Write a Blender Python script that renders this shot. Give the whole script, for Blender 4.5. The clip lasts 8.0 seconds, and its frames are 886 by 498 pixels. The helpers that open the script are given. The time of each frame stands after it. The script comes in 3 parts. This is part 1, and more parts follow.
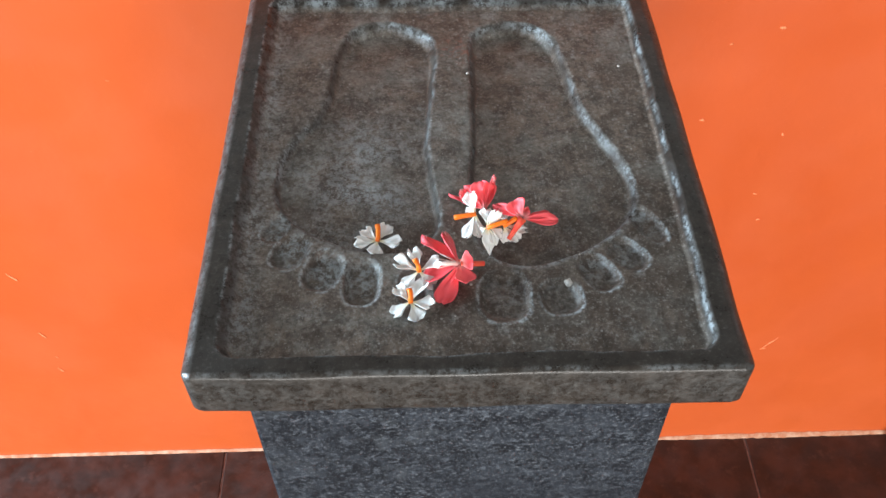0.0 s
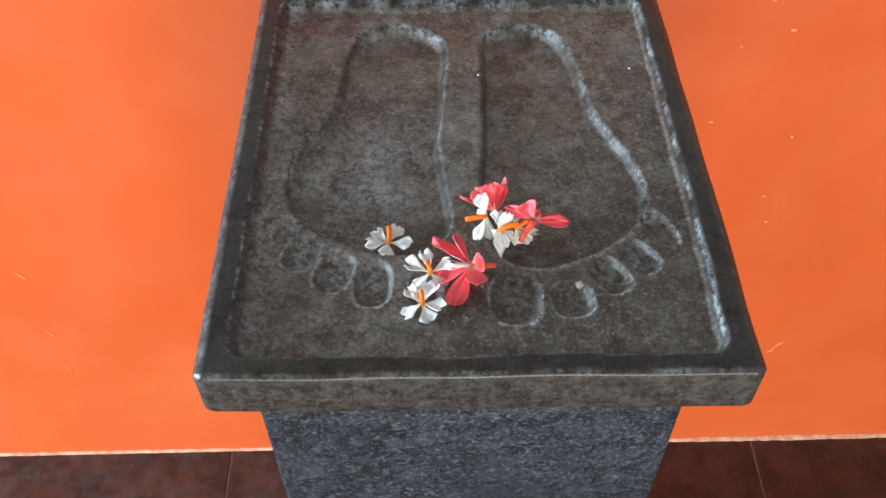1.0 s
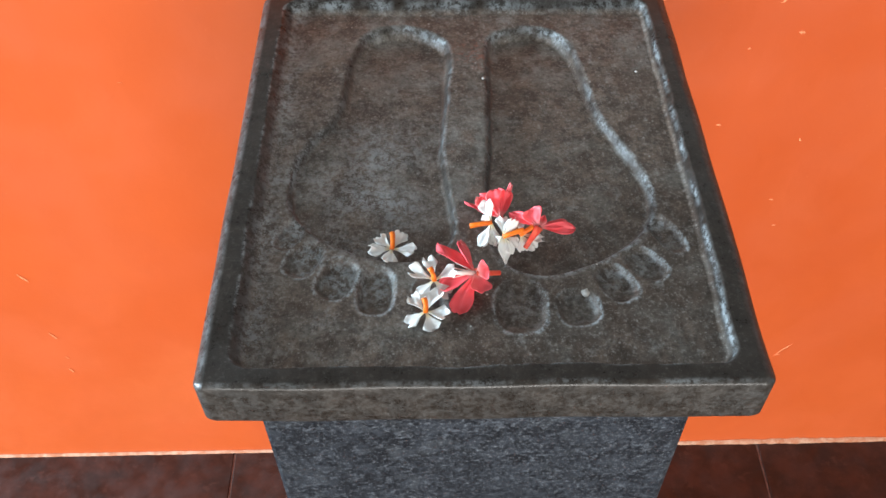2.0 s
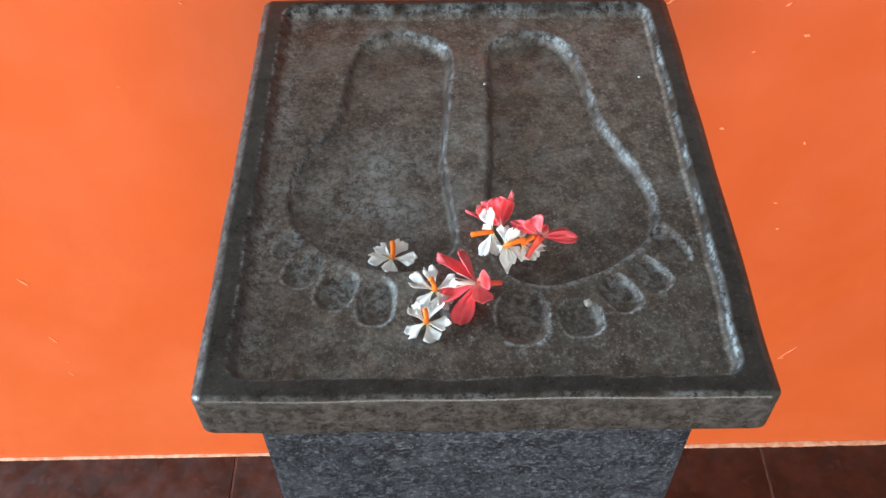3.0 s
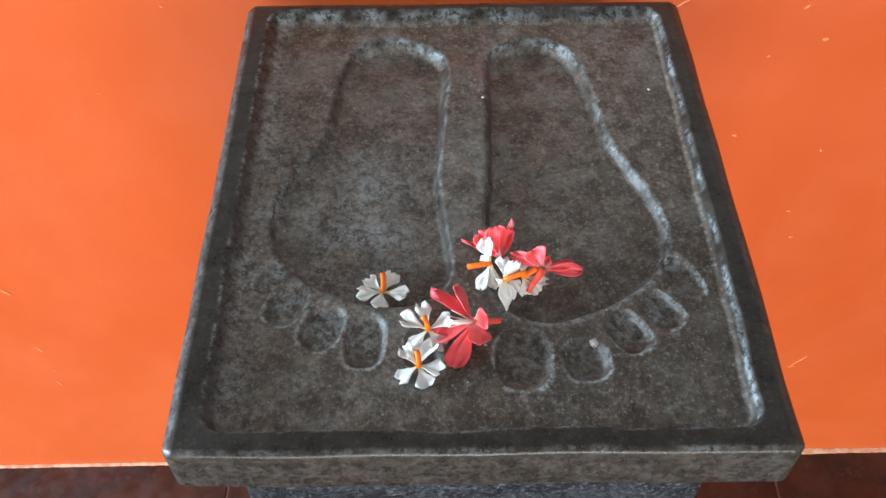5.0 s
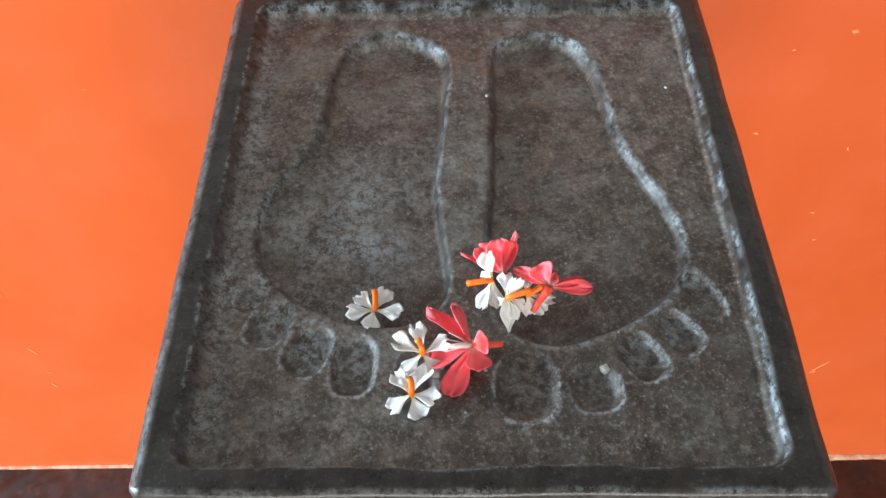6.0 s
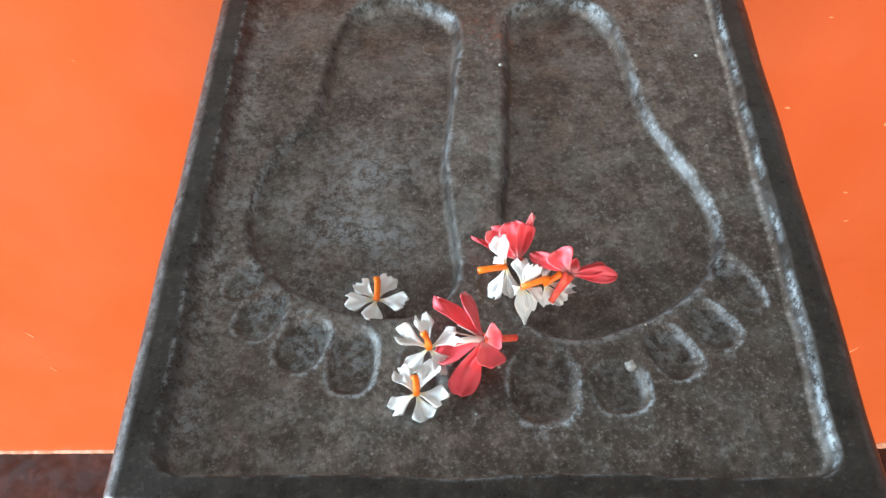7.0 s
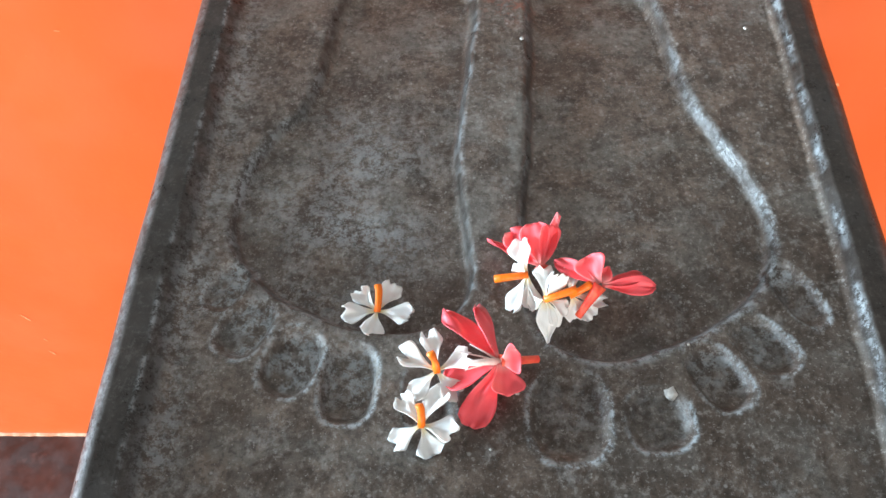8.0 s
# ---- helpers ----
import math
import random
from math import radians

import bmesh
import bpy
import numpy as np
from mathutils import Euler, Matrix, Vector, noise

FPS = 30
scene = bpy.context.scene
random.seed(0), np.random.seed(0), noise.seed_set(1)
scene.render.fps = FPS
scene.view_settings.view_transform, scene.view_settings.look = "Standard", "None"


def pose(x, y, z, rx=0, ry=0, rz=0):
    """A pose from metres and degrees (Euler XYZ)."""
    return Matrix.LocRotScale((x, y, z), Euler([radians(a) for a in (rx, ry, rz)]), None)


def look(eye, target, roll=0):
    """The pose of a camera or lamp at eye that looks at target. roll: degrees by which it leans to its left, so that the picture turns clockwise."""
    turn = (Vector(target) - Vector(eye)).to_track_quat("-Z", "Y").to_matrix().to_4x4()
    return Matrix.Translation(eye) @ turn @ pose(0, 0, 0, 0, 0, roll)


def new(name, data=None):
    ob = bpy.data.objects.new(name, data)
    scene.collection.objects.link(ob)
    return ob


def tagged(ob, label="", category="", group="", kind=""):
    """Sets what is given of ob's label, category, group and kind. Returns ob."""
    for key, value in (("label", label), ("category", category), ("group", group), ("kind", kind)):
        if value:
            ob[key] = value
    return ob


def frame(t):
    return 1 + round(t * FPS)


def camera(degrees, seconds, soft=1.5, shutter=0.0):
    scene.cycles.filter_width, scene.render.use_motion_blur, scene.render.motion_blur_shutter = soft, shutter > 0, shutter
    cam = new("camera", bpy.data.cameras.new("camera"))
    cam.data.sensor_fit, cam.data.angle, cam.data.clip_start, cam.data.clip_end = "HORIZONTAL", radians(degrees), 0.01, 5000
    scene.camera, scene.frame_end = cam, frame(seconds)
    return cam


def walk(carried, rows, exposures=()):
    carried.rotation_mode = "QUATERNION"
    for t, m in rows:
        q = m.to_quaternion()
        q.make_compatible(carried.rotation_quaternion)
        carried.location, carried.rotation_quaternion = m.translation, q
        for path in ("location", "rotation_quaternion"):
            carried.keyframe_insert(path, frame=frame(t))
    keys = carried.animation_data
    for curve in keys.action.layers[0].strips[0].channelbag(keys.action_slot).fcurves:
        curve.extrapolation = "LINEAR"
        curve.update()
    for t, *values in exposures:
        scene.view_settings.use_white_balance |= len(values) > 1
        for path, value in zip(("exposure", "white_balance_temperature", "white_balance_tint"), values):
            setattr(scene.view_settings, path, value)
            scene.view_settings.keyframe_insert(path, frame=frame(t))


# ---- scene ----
cam = camera(52.0, 8.0)
PATH = [
    (0, (0.104, 0.045, 1.411), (0.129, 1.341, -0.113), -0.6),
    (0.5, (0.1, 0.043, 1.407), (0.118, 1.339, -0.116), -0.7),
    (1, (0.099, 0.046, 1.412), (0.115, 1.342, -0.112), -0.6),
    (1.5, (0.099, 0.051, 1.41), (0.11, 1.345, -0.114), -0.7),
    (3, (0.101, 0.067, 1.409), (0.101, 1.356, -0.12), -1.1),
    (3.5, (0.102, 0.075, 1.406), (0.1, 1.364, -0.124), -1.2),
    (4, (0.106, 0.091, 1.403), (0.104, 1.376, -0.13), -1.3),
    (4.5, (0.107, 0.106, 1.406), (0.1, 1.388, -0.128), -1.4),
    (4.7, (0.106, 0.112, 1.402), (0.102, 1.386, -0.14), -1.3),
    (6, (0.117, 0.166, 1.365), (0.08, 1.407, -0.204), -2.3),
    (6.5, (0.118, 0.184, 1.349), (0.067, 1.413, -0.228), -2.8),
    (7, (0.118, 0.199, 1.327), (0.053, 1.403, -0.269), -3.3),
    (7.5, (0.116, 0.227, 1.302), (0.026, 1.403, -0.313), -4.1),
    (8, (0.119, 0.252, 1.285), (0.015, 1.399, -0.35), -4.6),
]
walk(cam, [(t, look(eye, target, roll)) for t, eye, target, roll in PATH],
     [(0, -0.04), (0.5, -0.11), (1.5, -0.12), (3, -0.14), (4.5, -0.17), (6, -0.05), (7, 0.08), (8, 0.22)])

# ---- world and lights ----
SUN_ELEVATION, SUN_TURN = radians(48), radians(200)
world = bpy.data.worlds.new("sky")
scene.world = world
world.use_nodes = True
sky = world.node_tree.nodes.new("ShaderNodeTexSky")
sky.sky_type, sky.sun_disc = "NISHITA", False
sky.sun_elevation, sky.sun_rotation = SUN_ELEVATION, SUN_TURN
world.node_tree.links.new(sky.outputs[0], world.node_tree.nodes["Background"].inputs[0])
world.node_tree.nodes["Background"].inputs[1].default_value = 0.10


def area_lamp(name, place, target, wide, high, watts, colour):
    data = bpy.data.lights.new(name, "AREA")
    data.shape, data.size, data.size_y, data.energy, data.color = "RECTANGLE", wide, high, watts, colour
    ob = new(name, data)
    ob.matrix_world = look(place, target)
    return ob


# daylight that comes in by the two openings of the hall
area_lamp("daylight_front", (0.4, -4.05, 1.06), (0.4, 0.8, 1.06), 3.4, 1.8, 325, (1.0, 0.98, 0.94))
area_lamp("daylight_side", (-6.15, -0.2, 1.48), (3.0, -0.2, 1.48), 1.7, 1.7, 1500, (0.66, 0.85, 1.0))


# ---- materials ----
class Mat:
    """A small builder of node materials in object space."""

    def __init__(self, name, rough=0.5, spec=0.5):
        self.m = bpy.data.materials.new(name)
        self.m.use_nodes = True
        self.t = self.m.node_tree
        self.b = self.t.nodes["Principled BSDF"]
        self.b.inputs["Roughness"].default_value = rough
        self.b.inputs["Specular IOR Level"].default_value = spec
        self.coord = self.t.nodes.new("ShaderNodeTexCoord").outputs["Object"]

    def put(self, value, socket):
        if hasattr(value, "is_output"):
            self.t.links.new(value, socket)
        else:
            socket.default_value = value

    def space(self, scale=(1, 1, 1), turn=(0, 0, 0)):
        first, then = self.t.nodes.new("ShaderNodeMapping"), self.t.nodes.new("ShaderNodeMapping")
        first.inputs["Rotation"].default_value, then.inputs["Scale"].default_value = [radians(a) for a in turn], scale
        self.put(self.coord, first.inputs["Vector"])
        self.put(first.outputs[0], then.inputs["Vector"])
        return then.outputs[0]

    def noise(self, scale, detail=4.0, rough=0.55, space=None, warp=0.0):
        n = self.t.nodes.new("ShaderNodeTexNoise")
        n.inputs["Scale"].default_value, n.inputs["Detail"].default_value = scale, detail
        n.inputs["Roughness"].default_value, n.inputs["Distortion"].default_value = rough, warp
        self.put(space or self.coord, n.inputs["Vector"])
        return n.outputs["Fac"]

    def cells(self, scale, space=None, feature="F1"):
        n = self.t.nodes.new("ShaderNodeTexVoronoi")
        n.feature = feature
        n.inputs["Scale"].default_value = scale
        self.put(space or self.coord, n.inputs["Vector"])
        return n.outputs["Distance"]

    def curve(self, value, low, high, a=0.0, b=1.0):
        n = self.t.nodes.new("ShaderNodeMapRange")
        n.interpolation_type = "SMOOTHSTEP"
        for k, v in zip(("Value", "From Min", "From Max", "To Min", "To Max"), (value, low, high, a, b)):
            self.put(v, n.inputs[k])
        return n.outputs[0]

    def math(self, how, a, b=0.0):
        n = self.t.nodes.new("ShaderNodeMath")
        n.operation = how
        self.put(a, n.inputs[0])
        self.put(b, n.inputs[1])
        return n.outputs[0]

    def mix(self, fac, a, b, how="MIX"):
        n = self.t.nodes.new("ShaderNodeMix")
        n.data_type, n.blend_type = "RGBA", how
        self.put(fac, n.inputs[0])
        for v, s in ((a, n.inputs[6]), (b, n.inputs[7])):
            self.put((*v, 1.0) if isinstance(v, tuple) and len(v) == 3 else v, s)
        return n.outputs[2]

    def near(self, place, radius, soft):
        """1 round a place of the object, 0 away from it."""
        n = self.t.nodes.new("ShaderNodeVectorMath")
        n.operation = "DISTANCE"
        self.put(self.coord, n.inputs[0])
        n.inputs[1].default_value = place
        return self.curve(n.outputs["Value"], radius, radius + soft, 1.0, 0.0)

    def random(self):
        return self.t.nodes.new("ShaderNodeObjectInfo").outputs["Random"]

    def bump(self, value, strength, distance, after=None):
        n = self.t.nodes.new("ShaderNodeBump")
        n.inputs["Strength"].default_value, n.inputs["Distance"].default_value = strength, distance
        self.put(value, n.inputs["Height"])
        if after:
            self.put(after, n.inputs["Normal"])
        return n.outputs[0]

    def done(self, colour=None, rough=None, normal=None):
        for v, k in ((colour, "Base Color"), (rough, "Roughness"), (normal, "Normal")):
            if v is not None:
                self.put((*v, 1.0) if isinstance(v, tuple) and len(v) == 3 else v, self.b.inputs[k])
        return self.m


def carved_stone():
    """Dark polished rim and sides (worn = 0), dull weathered sunk panel (worn = 1), pale bruised arrises and painted
    edge light (second attribute).
    """
    k = Mat("carved_black_stone", spec=0.36)
    worn = k.t.nodes.new("ShaderNodeAttribute")
    worn.attribute_name = "worn"
    chip_light = k.t.nodes.new("ShaderNodeAttribute")
    chip_light.attribute_name = "chips_and_light"
    worn, chip_light = worn.outputs["Fac"], chip_light.outputs["Fac"]
    big, mid = k.noise(22, 6, 0.66, warp=0.6), k.noise(75, 6, 0.68)
    grain, fine = k.noise(330, 4, 0.75), k.noise(760, 3, 0.7)
    tool = k.noise(62, 7, 0.78, k.space((1, 0.8, 1)))
    scratch = k.noise(75, 5, 0.7, k.space((1, 6, 1), (0, 0, -50)))
    speck = k.noise(520, 2, 0.8)
    polished = k.mix(k.curve(mid, 0.35, 0.7), (0.017, 0.013, 0.010), (0.040, 0.032, 0.026))
    polished = k.mix(k.curve(k.noise(14, 4, 0.6, k.space((0.5, 1, 1))), 0.5, 0.7, 0, 0.5), polished, (0.052, 0.049, 0.046))
    dull = k.mix(k.curve(mid, 0.36, 0.66), (0.078, 0.056, 0.043), (0.228, 0.176, 0.140))
    dull = k.mix(k.curve(big, 0.45, 0.66, 0, 0.85), dull, (0.265, 0.250, 0.222))
    dull = k.mix(k.curve(k.noise(7, 5, 0.6, warp=0.5), 0.45, 0.62, 0, 0.8), dull, (0.110, 0.073, 0.052))
    # weaker light on the right front, painted as darker stone
    panel_shade = k.math("MULTIPLY", k.near((0.11, -0.14, 0.92), 0.03, 0.17), k.curve(k.noise(11, 5, 0.65), 0.33, 0.62, 0.15, 0.65))
    dull = k.mix(panel_shade, dull, (0.066, 0.046, 0.034))
    base = k.mix(k.math("MULTIPLY", worn, 0.94), polished, dull)
    base = k.mix(k.curve(k.noise(130, 5, 0.7), 0.46, 0.34, 0, k.curve(worn, 0, 1, 0.1, 0.42)), base, (0.034, 0.025, 0.018))
    base = k.mix(k.curve(tool, 0.53, 0.66, 0, k.curve(worn, 0, 1, 0.03, 0.42)), base, (0.34, 0.34, 0.33))
    base = k.mix(k.curve(scratch, 0.57, 0.70, 0, k.curve(worn, 0, 1, 0.0, 0.16)), base, (0.32, 0.32, 0.31))
    # bruised arrises plus highlights painted in, bluish like the side light
    base = k.mix(k.math("MULTIPLY", chip_light, k.curve(k.noise(150, 6, 0.85), 0.45, 0.56, 0.06, 0.95)), base, (0.37, 0.41, 0.43))
    base = k.mix(k.curve(grain, 0.54, 0.64, 0, k.curve(worn, 0, 1, 0.05, 0.32)), base, (0.44, 0.42, 0.39))
    base = k.mix(k.curve(grain, 0.48, 0.37, 0, k.curve(worn, 0, 1, 0.15, 0.45)), base, (0.020, 0.014, 0.010))
    base = k.mix(k.curve(speck, 0.63, 0.71, 0, k.curve(worn, 0, 1, 0.06, 0.45)), base, (0.50, 0.49, 0.46))
    spots = k.math("MULTIPLY", k.curve(k.cells(170), 0.10, 0.2, 1, 0), k.curve(k.noise(70, 2), 0.54, 0.62))
    base = k.mix(k.math("MULTIPLY", spots, k.curve(worn, 0, 1, 0.08, 0.5)), base, (0.48, 0.47, 0.45))
    red = k.math("MULTIPLY", k.near((0.008, 0.132, 0.92), 0.006, 0.022), k.curve(k.noise(180, 4, 0.7), 0.50, 0.60, 0, 0.5))
    base = k.mix(red, base, (0.30, 0.090, 0.055))
    rough = k.curve(k.math("ADD", mid, k.math("MULTIPLY", grain, 0.5)), 0.5, 1.1, k.curve(worn, 0, 1, 0.26, 0.30), k.curve(worn, 0, 1, 0.44, 0.52))
    n = k.bump(k.noise(30, 4, 0.6), 0.16, 0.0016)
    n = k.bump(k.math("MULTIPLY", grain, k.curve(worn, 0, 1, 0.35, 1.0)), 0.7, 0.0006, n)
    n = k.bump(fine, 0.3, 0.0002, n)
    n = k.bump(tool, 0.22, 0.0008, n)
    n = k.bump(k.noise(150, 5, 0.7), 0.35, 0.0009, n)
    return k.done(base, rough, n)


def granite():
    k = Mat("blue_grey_granite", spec=0.45)
    flow = k.space((1, 1, 1.15), (0, 14, 0))
    mid, fine = k.noise(58, 6, 0.78, flow, 0.4), k.noise(300, 4, 0.75, flow)
    base = k.mix(k.curve(mid, 0.43, 0.58), (0.008, 0.0095, 0.013), (0.031, 0.036, 0.045))
    base = k.mix(k.curve(k.noise(30, 4, 0.65, flow, 0.6), 0.55, 0.66, 0, 0.45), base, (0.054, 0.060, 0.067))
    base = k.mix(k.curve(k.noise(165, 6, 0.8, flow), 0.53, 0.62, 0, 0.75), base, (0.105, 0.118, 0.138))
    base = k.mix(k.curve(fine, 0.54, 0.66, 0, 0.55), base, (0.20, 0.215, 0.235))
    base = k.mix(k.curve(k.noise(5, 4, 0.6), 0.46, 0.64, 0, 0.6), base, (0.014, 0.017, 0.023))
    base = k.mix(k.curve(fine, 0.47, 0.36, 0, 0.6), base, (0.006, 0.007, 0.009))
    rough = k.curve(fine, 0.3, 0.7, 0.32, 0.5)
    return k.done(base, rough, k.bump(fine, 0.35, 0.0004))


def wall_paint(name, colour, dark, light):
    k = Mat(name, spec=0.45)
    base = k.mix(k.curve(k.noise(1.6, 5, 0.55), 0.35, 0.7), colour, dark)
    base = k.mix(k.curve(k.noise(3.2, 4, 0.5), 0.55, 0.75, 0, 0.5), base, light)
    base = k.mix(k.curve(k.noise(240, 3, 0.6), 0.68, 0.8, 0, 0.12), base, (0.9, 0.5, 0.3))
    chips = k.math("MULTIPLY", k.curve(k.cells(38, k.space((1, 1, 0.6), (0, 25, 0))), 0.035, 0.07, 1, 0), k.curve(k.noise(4.5, 3), 0.60, 0.68))
    base = k.mix(k.math("MULTIPLY", chips, 0.5), base, (0.86, 0.42, 0.24))
    rough = k.curve(k.noise(7, 4), 0.3, 0.7, 0.34, 0.52)
    n = k.bump(k.noise(14, 4), 0.35, 0.0025)
    n = k.bump(k.noise(160, 3), 0.15, 0.0006, n)
    return k.done(base, rough, n)


def floor_tile_paint():
    k = Mat("dark_red_floor_tile", spec=0.5)
    base = k.mix(k.curve(k.noise(14, 6, 0.65), 0.38, 0.64), (0.017, 0.007, 0.005), (0.052, 0.021, 0.016))
    base = k.mix(k.curve(k.noise(44, 5, 0.7), 0.54, 0.68, 0, 0.5), base, (0.085, 0.042, 0.033))
    base = k.mix(k.curve(k.noise(130, 4, 0.7), 0.70, 0.78, 0, 0.6), base, (0.34, 0.22, 0.18))
    base = k.mix(k.math("MULTIPLY", k.random(), 0.18), base, (0.045, 0.030, 0.024))
    rough = k.curve(k.noise(30, 4), 0.3, 0.7, 0.34, 0.6)
    return k.done(base, rough, k.bump(k.noise(60, 4), 0.4, 0.0010))


def mottled(name, a, b, scale, rough=0.6, spec=0.4, relief=0.0005, fine=8.0):
    k = Mat(name, spec=spec)
    base = k.mix(k.curve(k.noise(scale, 4, 0.6), 0.35, 0.68), a, b)
    base = k.mix(k.curve(k.noise(scale * fine, 3, 0.6), 0.5, 0.75, 0, 0.35), base, b)
    return k.done(base, k.curve(k.noise(scale * 2, 3), 0.3, 0.7, rough - 0.08, rough + 0.08), k.bump(k.noise(scale * fine, 3), 0.4, relief))


def petal_paint(name, root, blade, edge, through_light, vein):
    """Thin petals: colour runs from the root (x = 0) to the tip (x = 1 in petal lengths of about 16 mm)."""
    k = Mat(name, rough=0.5, spec=0.35)
    sep = k.t.nodes.new("ShaderNodeSeparateXYZ")
    k.put(k.coord, sep.inputs[0])
    along = k.curve(sep.outputs[0], 0.0005, 0.006)
    base = k.mix(along, root, blade)
    base = k.mix(k.curve(k.noise(130, 4, 0.6), 0.45, 0.72, 0, 0.7), base, edge)
    veins = k.noise(330, 3, 0.6, k.space((0.22, 2.2, 0.6)))
    base = k.mix(k.curve(veins, 0.5, 0.7, 0, 0.25), base, vein)
    k.b.inputs["Subsurface Weight"].default_value = through_light
    k.b.inputs["Subsurface Radius"].default_value = (0.0030, 0.0022, 0.0018)
    k.b.inputs["Subsurface Scale"].default_value = 1.0
    return k.done(base, k.curve(k.noise(200, 2), 0.3, 0.7, 0.42, 0.6), k.bump(veins, 0.12, 0.0003))


STONE = carved_stone()
GRANITE = granite()
WALL_ORANGE = wall_paint("orange_wall_paint", (0.61, 0.108, 0.025), (0.54, 0.086, 0.019), (0.64, 0.134, 0.038))
TILE = floor_tile_paint()
GROUT = mottled("pale_red_grout", (0.20, 0.11, 0.09), (0.30, 0.19, 0.16), 60, 0.8, 0.3)
PLASTER = mottled("worn_pink_plaster", (0.46, 0.17, 0.085), (0.60, 0.36, 0.25), 60, 0.75, 0.3, 0.0008)
SCUFF = mottled("scraped_paint", (0.78, 0.19, 0.065), (0.82, 0.30, 0.14), 260, 0.6, 0.3, 0.0003)
CEILING = mottled("dark_ceiling_paint", (0.08, 0.07, 0.06), (0.12, 0.10, 0.09), 6, 0.8)
HALL_PAINT = wall_paint("hall_wall_paint", (0.31, 0.30, 0.29), (0.28, 0.27, 0.26), (0.34, 0.33, 0.32))
WHITE_PETAL = petal_paint("white_petal", (0.88, 0.74, 0.40), (0.95, 0.92, 0.87), (0.93, 0.89, 0.84), 0.35, (0.90, 0.86, 0.81))
PINK_PETAL = petal_paint("pink_petal", (0.88, 0.36, 0.34), (0.96, 0.105, 0.125), (0.96, 0.085, 0.100), 0.25, (0.96, 0.16, 0.18))
TUBE_ORANGE = mottled("orange_flower_tube", (0.88, 0.15, 0.004), (0.92, 0.20, 0.008), 260, 0.45, 0.4, 0.0001, 2.0)
CALYX_RED = mottled("red_orange_calyx", (0.80, 0.060, 0.040), (0.84, 0.12, 0.055), 240, 0.45, 0.4, 0.0001, 2.0)
PALE_THREAD = mottled("pale_pink_threads", (0.80, 0.58, 0.52), (0.85, 0.72, 0.66), 300, 0.5, 0.4, 0.0001, 2.0)
CRUMB = mottled("pale_crumb", (0.36, 0.34, 0.31), (0.62, 0.60, 0.56), 240, 0.7, 0.3, 0.0003, 2.0)
DARK_LUMP = mottled("dark_green_brown_stone", (0.020, 0.020, 0.016), (0.05, 0.045, 0.038), 60, 0.6)


# ---- building helpers ----
def mesh_from(name, bm_or_data, material, smooth=True):
    me = bpy.data.meshes.new(name)
    if isinstance(bm_or_data, tuple):
        me.from_pydata(*bm_or_data)
    else:
        bm_or_data.to_mesh(me)
        bm_or_data.free()
    me.materials.append(material)
    if smooth:
        me.shade_smooth()
    me.update()
    return me


def part(name, bm, material, parent, label="", m=None, smooth=True):
    ob = new(name, mesh_from(name, bm, material, smooth))
    ob.parent = parent
    if m is not None:
        ob.matrix_basis = m
    return tagged(ob, label) if label else ob


def box(bm, x0, x1, y0, y1, z0, z1, bevel=0.0, segments=2):
    made = bmesh.ops.create_cube(bm, size=1.0, matrix=Matrix.LocRotScale(((x0 + x1) / 2, (y0 + y1) / 2, (z0 + z1) / 2), None, (x1 - x0, y1 - y0, z1 - z0)))
    if bevel:
        edges = {e for v in made["verts"] for e in v.link_edges}
        bmesh.ops.bevel(bm, geom=list(edges), offset=bevel, segments=segments, profile=0.6, affect="EDGES")
    return bm


def boxes(*rows):
    bm = bmesh.new()
    for r in rows:
        box(bm, *r)
    return bm


def ramp(x, a, b):
    """A slope from 0 to 1 with slightly eased ends."""
    return 0.6 * np.clip((x - a) / (b - a), 0, 1) + 0.4 * smoothstep(x, a, b)


def smoothstep(x, a, b):
    t = np.clip((x - a) / (b - a), 0, 1)
    return t * t * (3 - 2 * t)


# ---- the hall ----
WALL_Y, GROUND = 0.830, -0.048
WEST, EAST, SOUTH, TOP = -6.2, 3.2, -4.1, 3.2

wall_north = new("wall_north", mesh_from("wall_north", boxes((WEST - 0.2, EAST + 0.2, WALL_Y, WALL_Y + 0.25, -0.1, 0.99)), WALL_ORANGE, False))
# unseen upper wall, pale paint added to cut orange bounce on the slab
wall_north_upper = new("wall_north_upper", mesh_from("wall_north_upper", boxes((WEST - 0.2, EAST + 0.2, WALL_Y + 0.003, WALL_Y + 0.25, 0.99, TOP)), HALL_PAINT, False))
tagged(wall_north_upper, "unseen pale upper wall, added to keep orange bounce off the slab", "wall", kind="structure")
tagged(wall_north, "bright orange painted plaster wall, scuffed, behind the pedestal", "wall", kind="structure")
wall_south = new("wall_south", mesh_from("wall_south", boxes(
    (WEST, -1.3, SOUTH - 0.2, SOUTH, 0, TOP), (2.1, EAST, SOUTH - 0.2, SOUTH, 0, TOP), (-1.3, 2.1, SOUTH - 0.2, SOUTH, 2.00, TOP)), HALL_PAINT, False))
tagged(wall_south, "painted wall with a wide open doorway to daylight", "wall", kind="structure")
wall_west = new("wall_west", mesh_from("wall_west", boxes(
    (WEST - 0.2, WEST, SOUTH - 0.2, -1.07, 0, TOP), (WEST - 0.2, WEST, 0.67, WALL_Y, 0, TOP),
    (WEST - 0.2, WEST, -1.07, 0.67, 0, 0.61), (WEST - 0.2, WEST, -1.07, 0.67, 2.35, TOP)), HALL_PAINT, False))
